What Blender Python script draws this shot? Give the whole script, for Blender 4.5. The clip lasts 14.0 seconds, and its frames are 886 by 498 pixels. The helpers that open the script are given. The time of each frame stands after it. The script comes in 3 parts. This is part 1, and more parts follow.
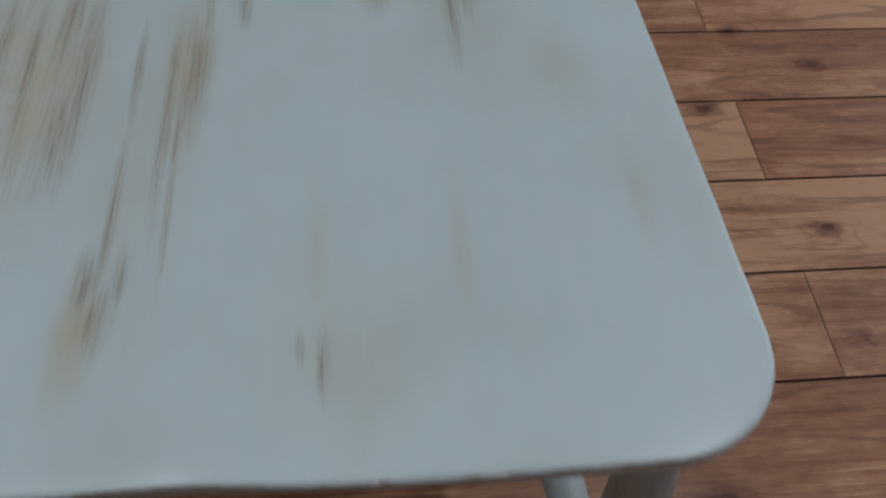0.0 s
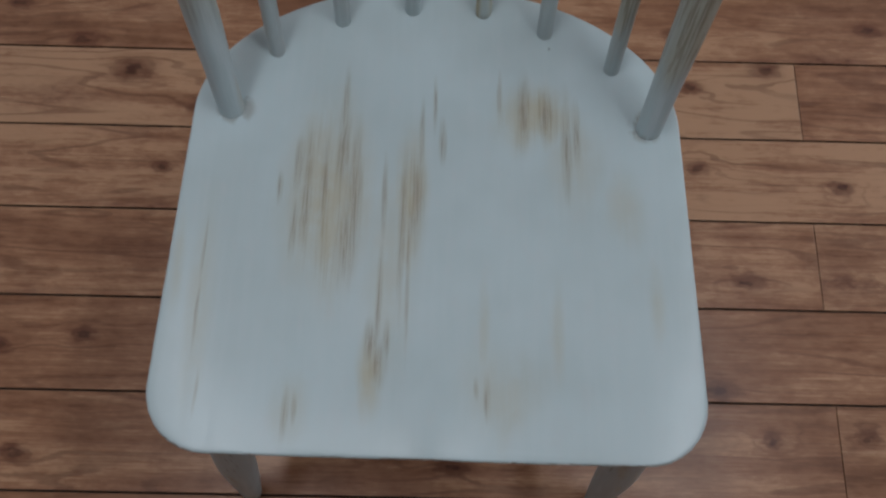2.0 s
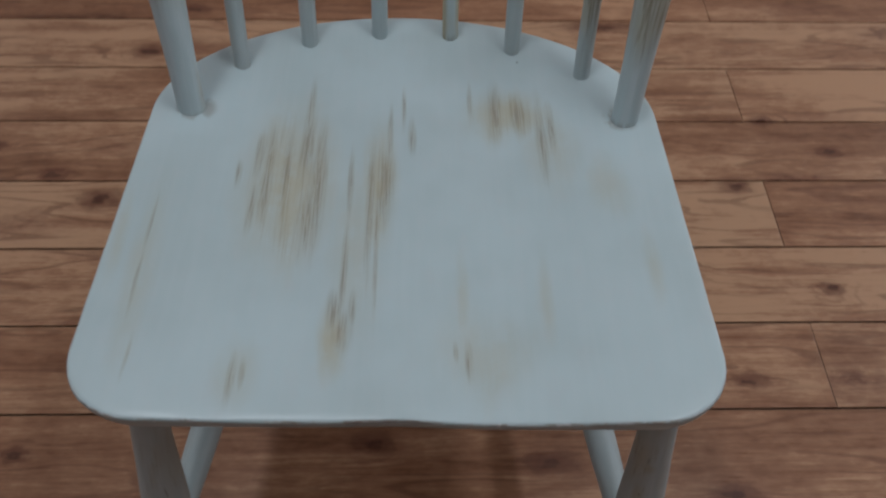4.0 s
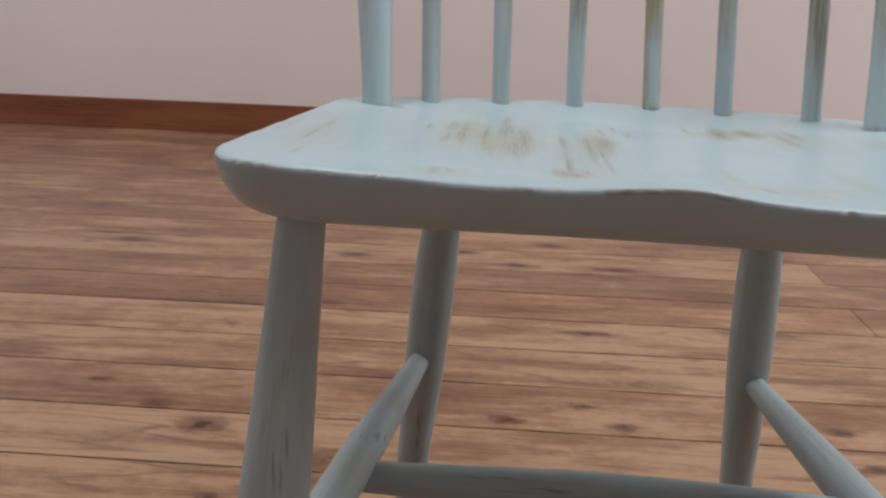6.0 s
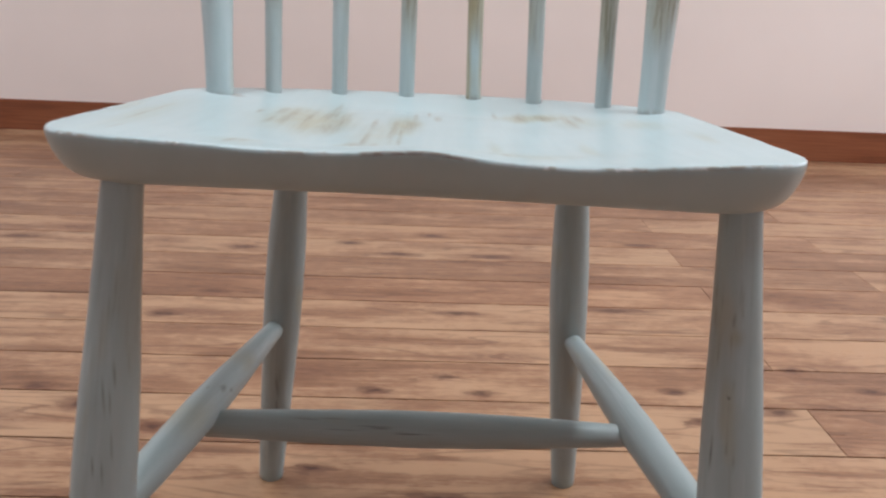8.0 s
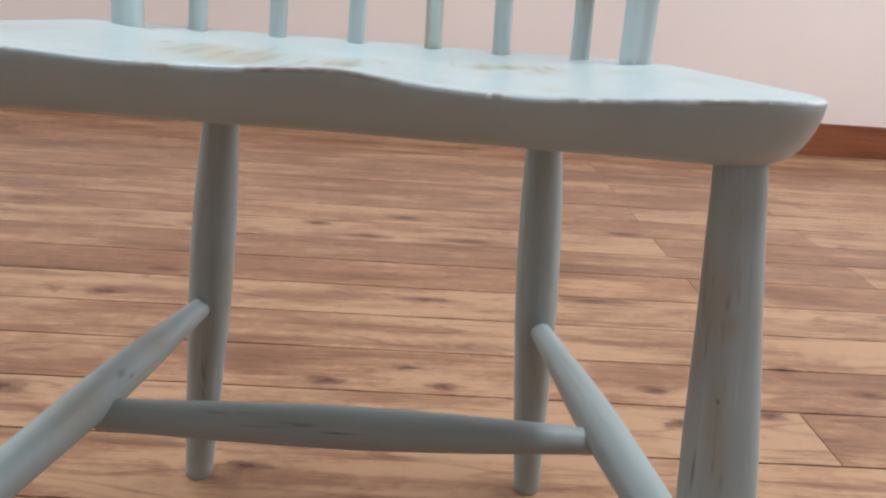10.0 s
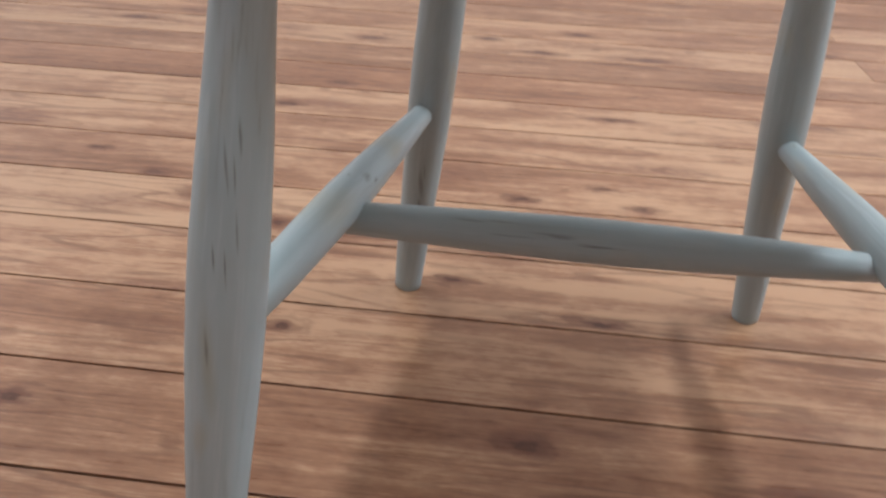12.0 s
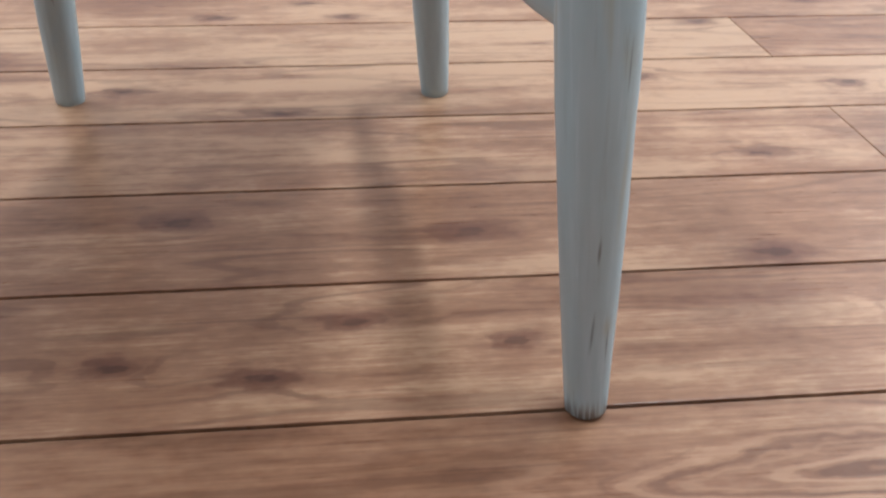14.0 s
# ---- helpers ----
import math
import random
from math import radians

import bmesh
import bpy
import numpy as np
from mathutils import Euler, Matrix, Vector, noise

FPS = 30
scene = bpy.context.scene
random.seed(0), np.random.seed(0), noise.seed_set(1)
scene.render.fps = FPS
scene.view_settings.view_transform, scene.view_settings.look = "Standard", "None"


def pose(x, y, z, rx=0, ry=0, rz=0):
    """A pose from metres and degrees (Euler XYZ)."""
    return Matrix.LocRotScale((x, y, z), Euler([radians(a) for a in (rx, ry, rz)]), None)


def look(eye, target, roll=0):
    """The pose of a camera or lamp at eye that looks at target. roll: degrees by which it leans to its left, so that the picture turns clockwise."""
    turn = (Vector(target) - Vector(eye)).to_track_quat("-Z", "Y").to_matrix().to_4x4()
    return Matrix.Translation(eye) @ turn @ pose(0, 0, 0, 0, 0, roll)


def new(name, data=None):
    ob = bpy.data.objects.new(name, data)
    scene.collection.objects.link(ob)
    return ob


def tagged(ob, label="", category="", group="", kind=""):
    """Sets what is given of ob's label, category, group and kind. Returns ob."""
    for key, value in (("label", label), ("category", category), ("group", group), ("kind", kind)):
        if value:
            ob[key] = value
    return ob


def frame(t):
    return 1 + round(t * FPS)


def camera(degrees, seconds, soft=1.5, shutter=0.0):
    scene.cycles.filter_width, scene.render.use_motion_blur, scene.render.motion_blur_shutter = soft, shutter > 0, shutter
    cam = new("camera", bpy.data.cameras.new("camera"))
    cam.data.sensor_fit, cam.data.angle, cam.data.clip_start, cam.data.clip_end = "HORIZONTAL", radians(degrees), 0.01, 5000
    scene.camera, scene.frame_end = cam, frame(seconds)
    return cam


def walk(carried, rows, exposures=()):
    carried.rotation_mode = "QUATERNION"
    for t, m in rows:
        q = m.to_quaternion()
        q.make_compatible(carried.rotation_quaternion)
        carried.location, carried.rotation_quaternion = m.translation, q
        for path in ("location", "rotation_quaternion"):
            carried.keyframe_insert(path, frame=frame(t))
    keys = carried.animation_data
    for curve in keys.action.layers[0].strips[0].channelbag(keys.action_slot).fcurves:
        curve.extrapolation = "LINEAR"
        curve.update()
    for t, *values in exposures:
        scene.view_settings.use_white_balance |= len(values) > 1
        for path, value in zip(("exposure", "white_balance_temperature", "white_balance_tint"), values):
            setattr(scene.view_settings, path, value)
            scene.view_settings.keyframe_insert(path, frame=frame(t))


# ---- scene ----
cam = camera(53.4, 14.0, soft=2.2, shutter=0.5)
PATH = [
    (0, (0.08, -0.323, 0.743), (0.267, 0.838, -0.874), 5.4),
    (0.5, (0.069, -0.252, 0.835), (0.201, 0.695, -0.921), 8.3),
    (1, (0.045, -0.242, 1.037), (0.097, 0.48, -0.827), 5.6),
    (1.5, (0.047, -0.265, 1.121), (0.079, 0.313, -0.794), 3.5),
    (2, (0.022, -0.272, 1.141), (0.035, 0.365, -0.755), 2.9),
    (2.5, (0.014, -0.287, 1.146), (0.04, 0.41, -0.728), 2.3),
    (2.7, (0.013, -0.293, 1.148), (0.045, 0.418, -0.721), 2.8),
    (4.8, (0.042, -0.577, 0.762), (0.092, 1.069, -0.383), 1.3),
    (4.9, (0.035, -0.585, 0.738), (0.071, 1.099, -0.341), 1.5),
    (5, (0.03, -0.595, 0.714), (0.055, 1.131, -0.297), 1.5),
    (5.2, (0.008, -0.605, 0.664), (-0.01, 1.193, -0.213), 1.7),
    (5.5, (-0.016, -0.605, 0.585), (-0.118, 1.258, -0.136), 1.0),
    (6, (-0.053, -0.578, 0.541), (-0.215, 1.325, -0.053), 1.4),
    (6.5, (-0.063, -0.564, 0.518), (-0.137, 1.361, -0.019), 2.1),
    (7, (-0.022, -0.628, 0.538), (-0.052, 1.286, -0.043), 2.0),
    (7.5, (0.013, -0.68, 0.55), (-0.001, 1.234, -0.033), 1.8),
    (8, (0.024, -0.671, 0.544), (0.045, 1.242, -0.038), 2.0),
    (8.5, (0.055, -0.634, 0.527), (0.145, 1.276, -0.057), 3.4),
    (8.7, (0.065, -0.602, 0.524), (0.149, 1.308, -0.062), 3.6),
    (10.8, (0.040, -0.558, 0.474), (0.003, 1.338, -0.159), 3.2),
    (11, (0.017, -0.552, 0.469), (-0.109, 1.33, -0.196), 3.1),
    (11.4, (-0.026, -0.545, 0.466), (-0.26, 1.308, -0.25), 3.6),
    (11.5, (-0.03, -0.543, 0.461), (-0.281, 1.296, -0.284), 3.7),
    (12, (-0.032, -0.539, 0.461), (-0.232, 1.201, -0.504), 2.4),
    (12.4, (-0.002, -0.542, 0.483), (-0.087, 1.193, -0.508), 1.8),
    (12.5, (0.006, -0.541, 0.481), (-0.04, 1.196, -0.508), 1.7),
    (13, (0.069, -0.549, 0.444), (0.18, 1.198, -0.522), 2.5),
    (13.5, (0.104, -0.552, 0.36), (0.257, 1.187, -0.617), 1.7),
    (13.9, (0.111, -0.557, 0.332), (0.279, 1.119, -0.747), 1.3),
    (14, (0.112, -0.558, 0.332), (0.281, 1.106, -0.764), 1.2),
]
walk(cam, [(t, look(e, g, r)) for t, e, g, r in PATH],
     exposures=[(0.0, -1.27, 6600, 12), (0.8, -1.35, 6600, 12), (1.5, -1.36, 6650, 13), (2.7, -1.26, 6650, 13), (4.9, -1.1, 6600, 11), (5.5, -0.78, 6600, 11), (6.1, -0.43, 6700, 10), (6.5, -0.25, 6700, 10),
                (8.7, -0.06, 6700, 9), (10.8, 0.11, 6650, 8), (12.5, 0.31, 6200, 7), (14.0, 0.49, 5850, 2)])

# ---- world and light ----
world = bpy.data.worlds.new("room_surround")
scene.world = world
world.use_nodes = True
world.node_tree.nodes["Background"].inputs[0].default_value = (0.8, 0.9, 1.0, 1)
world.node_tree.nodes["Background"].inputs[1].default_value = 0.05


def ceiling_lamp(x, y, watts, colour):
    """A ceiling batten, long in y."""
    data = bpy.data.lights.new("ceiling_lamp", "AREA")
    data.shape, data.size, data.size_y, data.energy, data.color = "RECTANGLE", 0.18, 1.2, watts, colour
    ob = new("ceiling_lamp", data)
    ob.matrix_world = pose(x, y, 2.42)
    return ob


ceiling_lamp(0.93, 0.06, 28.5, (0.90, 0.97, 1.06))
ceiling_lamp(-0.46, 0.06, 25.0, (0.90, 0.97, 1.06))

# fill lamps added in the wall openings, all outside the view
def fill_lamp(m, width, height, watts, colour=(0.86, 0.96, 1.10)):
    data = bpy.data.lights.new("fill_lamp", "AREA")
    data.shape, data.size, data.size_y, data.energy, data.color = "RECTANGLE", width, height, watts, colour
    new("fill_lamp", data).matrix_world = m


fill_lamp(pose(-2.94, 1.5, 1.55, 90, 0, -90), 1.6, 1.2, 21)
fill_lamp(pose(2.94, 1.5, 1.55, 90, 0, 90), 1.6, 1.2, 42)
fill_lamp(pose(0, -5.24, 1.55, 90, 0, 0), 1.8, 1.2, 9, (0.78, 0.95, 1.20))


# ---- materials ----
class Net:
    """A small helper that lays out the nodes of one material."""

    def __init__(self, name):
        self.mat = bpy.data.materials.new(name)
        self.mat.use_nodes = True
        self.t = self.mat.node_tree
        self.bsdf = self.t.nodes["Principled BSDF"]

    def put(self, sock, v):
        if isinstance(v, bpy.types.NodeSocket):
            self.t.links.new(v, sock)
        elif v is not None:
            sock.default_value = v

    def node(self, kind, **inputs):
        n = self.t.nodes.new(kind)
        for k, v in inputs.items():
            self.put(n.inputs[k.replace("_", " ")], v)
        return n

    def math(self, op, a, b=0.0, c=None, clamp=False):
        n = self.t.nodes.new("ShaderNodeMath")
        n.operation, n.use_clamp = op, clamp
        self.put(n.inputs[0], a)
        self.put(n.inputs[1], b)
        if c is not None:
            self.put(n.inputs[2], c)
        return n.outputs[0]

    def vmath(self, op, a, b):
        n = self.t.nodes.new("ShaderNodeVectorMath")
        n.operation = op
        self.put(n.inputs[0], a)
        self.put(n.inputs[1], b)
        return n.outputs["Value"] if op in ("LENGTH", "DISTANCE") else n.outputs[0]

    def noise(self, vec, scale, detail=3.0, rough=0.5, distortion=0.0):
        n = self.node("ShaderNodeTexNoise", Vector=vec, Scale=scale, Detail=detail, Roughness=rough, Distortion=distortion)
        return n.outputs["Fac"]

    def ramp(self, fac, *stops):
        n = self.t.nodes.new("ShaderNodeValToRGB")
        self.put(n.inputs[0], fac)
        els = n.color_ramp.elements
        while len(els) < len(stops):
            els.new(0.5)
        for e, (p, c) in zip(els, stops):
            e.position = p
            e.color = (*c, 1) if isinstance(c, tuple) else (c, c, c, 1)
        return n.outputs["Color"]

    def step(self, fac, lo, hi, out0=0.0, out1=1.0):
        n = self.node("ShaderNodeMapRange", Value=fac, From_Min=lo, From_Max=hi, To_Min=out0, To_Max=out1)
        n.interpolation_type = "SMOOTHSTEP"
        return n.outputs[0]

    def mix(self, fac, a, b, blend="MIX"):
        n = self.t.nodes.new("ShaderNodeMix")
        n.data_type, n.blend_type = "RGBA", blend
        self.put(n.inputs[0], fac)
        self.put(n.inputs[6], (*a, 1) if isinstance(a, tuple) else a)
        self.put(n.inputs[7], (*b, 1) if isinstance(b, tuple) else b)
        return n.outputs[2]

    def coords(self, kind="Object"):
        return self.t.nodes.new("ShaderNodeTexCoord").outputs[kind]

    def stretch(self, vec, scale, offset=None):
        v = self.vmath("MULTIPLY", vec, scale)
        return self.vmath("ADD", v, offset) if offset is not None else v

    def random(self):
        return self.t.nodes.new("ShaderNodeObjectInfo").outputs["Random"]

    def spread(self, amount):
        """A vector that is another for each object."""
        r = self.random()
        n = self.t.nodes.new("ShaderNodeCombineXYZ")
        self.put(n.inputs[0], self.math("MULTIPLY", r, amount))
        self.put(n.inputs[1], self.math("MULTIPLY", r, amount * 0.37))
        self.put(n.inputs[2], self.math("MULTIPLY", r, amount * 1.71))
        return n.outputs[0]

    def done(self, colour, rough, height=None, bump=0.2, dist=0.001, spec=0.5):
        self.put(self.bsdf.inputs["Base Color"], (*colour, 1) if isinstance(colour, tuple) else colour)
        self.put(self.bsdf.inputs["Roughness"], rough)
        self.put(self.bsdf.inputs["Specular IOR Level"], spec)
        if height is not None:
            b = self.node("ShaderNodeBump", Strength=bump, Distance=dist, Height=height)
            self.put(self.bsdf.inputs["Normal"], b.outputs[0])
        return self.mat

    def spots(self, vec, rows, soft=0.6):
        """The strongest of many soft ellipses (x, y, half-length in x, half-length in y), 0 to 1."""
        total = None
        for x, y, rx, ry in rows:
            d = self.vmath("MULTIPLY", self.vmath("SUBTRACT", vec, (x, y, 0)), (1 / rx, 1 / ry, 0))
            m = self.step(self.vmath("LENGTH", d, (0, 0, 0)), 1.0 + soft * 0.5, 1.0 - soft)
            total = m if total is None else self.math("MAXIMUM", total, m)
        return total


PAINT = (0.428, 0.540, 0.560)
PAINT_DULL = (0.390, 0.490, 0.502)
BEIGE = (0.392, 0.385, 0.290)


def seat_paint():
    n = Net("seat_paint")
    p = n.coords()
    wob = n.node("ShaderNodeTexNoise", Vector=n.stretch(p, (40, 9, 0)), Scale=1.0, Detail=3.0).outputs["Color"]
    off = n.vmath("SUBTRACT", wob, (0.5, 0.5, 0.5))
    q = n.vmath("ADD", p, n.vmath("MULTIPLY", off, (0.014, 0.06, 0.0)))
    s = n.vmath("ADD", p, n.vmath("MULTIPLY", off, (0.0050, 0.030, 0.0)))
    # broad areas where sitters have thinned the paint, and fainter ones
    rubbed = n.spots(q, [(-0.073, 0.012, 0.037, 0.086), (-0.072, -0.012, 0.026, 0.064), (-0.002, 0.005, 0.013, 0.070),
                         (-0.029, -0.140, 0.010, 0.036), (0.108, 0.090, 0.034, 0.030)], 0.9)
    faint = n.spots(q, [(0.079, -0.152, 0.034, 0.036), (0.084, -0.168, 0.020, 0.016), (-0.090, -0.170, 0.014, 0.026), (0.180, 0.000, 0.018, 0.034),
                        (0.140, 0.050, 0.024, 0.045), (-0.018, -0.050, 0.022, 0.085), (-0.168, -0.090, 0.010, 0.080), (0.203, -0.086, 0.008, 0.030),
                        (0.063, -0.110, 0.006, 0.045), (0.122, -0.118, 0.006, 0.045), (-0.190, -0.056, 0.006, 0.040)], 1.0)
    # single scratches along the grain, worn down to the wood
    left = n.spots(s, [(-0.064, 0.098, 0.0030, 0.0324), (-0.063, 0.058, 0.0054, 0.0405), (-0.100, 0.038, 0.0035, 0.0230), (-0.091, 0.034, 0.0035, 0.0297),
                       (-0.091, -0.004, 0.0041, 0.0324), (-0.0505, 0.004, 0.0057, 0.0675), (-0.057, -0.034, 0.0059, 0.0324), (-0.100, -0.020, 0.0032, 0.0243),
                       (-0.1135, 0.018, 0.0024, 0.0135), (-0.076, 0.020, 0.0022, 0.0540), (-0.169, -0.046, 0.0012, 0.0243), (-0.1685, -0.099, 0.0012, 0.0263),
                       (-0.1615, -0.162, 0.0012, 0.0182), (-0.092, -0.177, 0.0027, 0.0203), (-0.0855, -0.172, 0.0019, 0.0108)], 1.0)
    right = n.spots(s, [(-0.008, -0.018, 0.0030, 0.0648), (0.003, 0.008, 0.0062, 0.0405), (0.024, 0.067, 0.0035, 0.0189), (0.0165, 0.102, 0.0019, 0.0243),
                        (-0.0245, 0.012, 0.0024, 0.0351), (0.0055, 0.068, 0.0024, 0.0324), (-0.025, -0.076, 0.0027, 0.0405), (-0.0015, -0.062, 0.0019, 0.0567),
                        (-0.0295, -0.115, 0.0057, 0.0162), (-0.0225, -0.134, 0.0065, 0.0189), (-0.0165, -0.113, 0.0027, 0.0149), (0.074, 0.110, 0.0022, 0.0230),
                        (0.0955, 0.096, 0.0065, 0.0338), (0.115, 0.093, 0.0065, 0.0230), (0.1335, 0.060, 0.0041, 0.0459), (0.142, 0.078, 0.0032, 0.0284),
                        (0.065, -0.159, 0.0027, 0.0149), (0.056, -0.154, 0.0019, 0.0081)], 1.0)
    scratch = n.math("MAXIMUM", left, right)
    fine = n.noise(n.stretch(p, (640, 14, 60)), 1.0, 4.0, 0.65)
    streak = n.step(n.noise(n.stretch(p, (520, 7, 30), (3, 7, 0)), 1.0, 3.0, 0.6), 0.50, 0.60)
    hairs = n.noise(n.stretch(p, (1100, 26, 60), (6, 3, 0)), 1.0, 3.0, 0.6)
    cloud = n.noise(p, 9.0, 3.0)
    blotch = n.noise(n.stretch(p, (70, 40, 30)), 1.0, 4.0, 0.6)
    brush = n.noise(n.stretch(p, (140, 10, 80), (9, 2, 1)), 1.0, 3.0)
    base = n.mix(n.step(cloud, 0.35, 0.7), PAINT, PAINT_DULL)
    base = n.mix(n.math("MULTIPLY", n.step(brush, 0.4, 0.65), 0.10), base, (0.50, 0.58, 0.60))
    # the primer shows as pale lilac patches
    base = n.mix(n.math("MULTIPLY", n.step(blotch, 0.50, 0.72), 0.14), base, (0.47, 0.49, 0.50))
    rub = n.math("MAXIMUM", rubbed, n.math("MULTIPLY", faint, 0.45))
    part_rub = n.math("MULTIPLY", rub, n.step(n.math("ADD", n.math("MULTIPLY", fine, 0.5), blotch), 0.45, 0.85, 0.36, 0.86))
    col = n.mix(part_rub, base, BEIGE)
    thin = n.math("MULTIPLY", n.math("MULTIPLY", n.step(rubbed, 0.15, 0.75), streak), n.step(fine, 0.40, 0.62, 0.03, 0.32))
    col = n.mix(thin, col, (0.235, 0.205, 0.145))
    heavy = n.math("MULTIPLY", scratch, n.step(hairs, 0.46, 0.58, 0.05, 0.52))
    col = n.mix(n.math("MULTIPLY", scratch, 0.34), col, (0.31, 0.275, 0.19))
    col = n.mix(heavy, col, (0.145, 0.118, 0.082))
    # tiny dark specks
    v = n.node("ShaderNodeTexVoronoi", Vector=n.stretch(p, (30, 16, 20)), Scale=1.0)
    speck = n.math("MULTIPLY", n.step(v.outputs["Distance"], 0.045, 0.02), n.step(cloud, 0.56, 0.60))
    col = n.mix(n.math("MULTIPLY", speck, 0.7), col, (0.10, 0.09, 0.08))
    # broken dark brown ring round the feet of the two posts
    ring = n.math("MAXIMUM", *[n.step(n.vmath("LENGTH", n.vmath("SUBTRACT", n.vmath("MULTIPLY", p, (1, 1, 0)), (x, y, 0)), (0, 0, 0)), 0.019, 0.012) for x, y in ((-0.158, 0.086), (0.203, 0.082))])
    col = n.mix(n.math("MULTIPLY", ring, n.step(blotch, 0.48, 0.60, 0.0, 0.45)), col, (0.15, 0.12, 0.09))
    rough = n.step(n.math("ADD", brush, n.math("MULTIPLY", rub, 0.5)), 0.3, 1.0, 0.31, 0.42)
    high = n.math("SUBTRACT", n.math("MULTIPLY", cloud, 0.8), n.math("MULTIPLY", heavy, 0.5))
    return n.done(col, rough, high, 0.02, 0.0005, 0.5)


def edge_paint():
    """The rim of the seat, where knocks and hands have worn the paint: bare on the middle lip, chipped elsewhere."""
    n = Net("rim_paint")
    p = n.coords()
    x = n.node("ShaderNodeSeparateXYZ", Vector=p).outputs[0]
    drift = n.math("MULTIPLY", n.math("SUBTRACT", n.noise(p, 70.0), 0.5), 0.05)
    lip = n.step(n.math("ABSOLUTE", n.math("SUBTRACT", n.math("ADD", x, drift), 0.012)), 0.036, 0.012)
    gone = n.step(n.noise(n.stretch(p, (34, 34, 12)), 1.0, 4.0, 0.65), 0.44, 0.58)
    thin = n.noise(n.stretch(p, (160, 160, 500)), 1.0, 3.0, 0.6)
    chip = n.step(n.noise(n.stretch(p, (210, 210, 420), (3, 1, 2)), 1.0, 2.0), 0.60, 0.66)
    col = n.mix(n.step(n.noise(p, 60.0), 0.4, 0.6), PAINT, (0.50, 0.58, 0.60))
    col = n.mix(n.math("MULTIPLY", gone, n.step(thin, 0.36, 0.60, 0.15, 0.70)), col, (0.27, 0.21, 0.16))
    col = n.mix(n.math("MULTIPLY", n.math("MULTIPLY", chip, gone), 0.8), col, (0.72, 0.76, 0.77))
    col = n.mix(n.math("MULTIPLY", lip, n.step(thin, 0.30, 0.56, 0.35, 0.80)), col, (0.19, 0.135, 0.10))
    return n.done(col, 0.40, thin, 0.1, 0.0005)


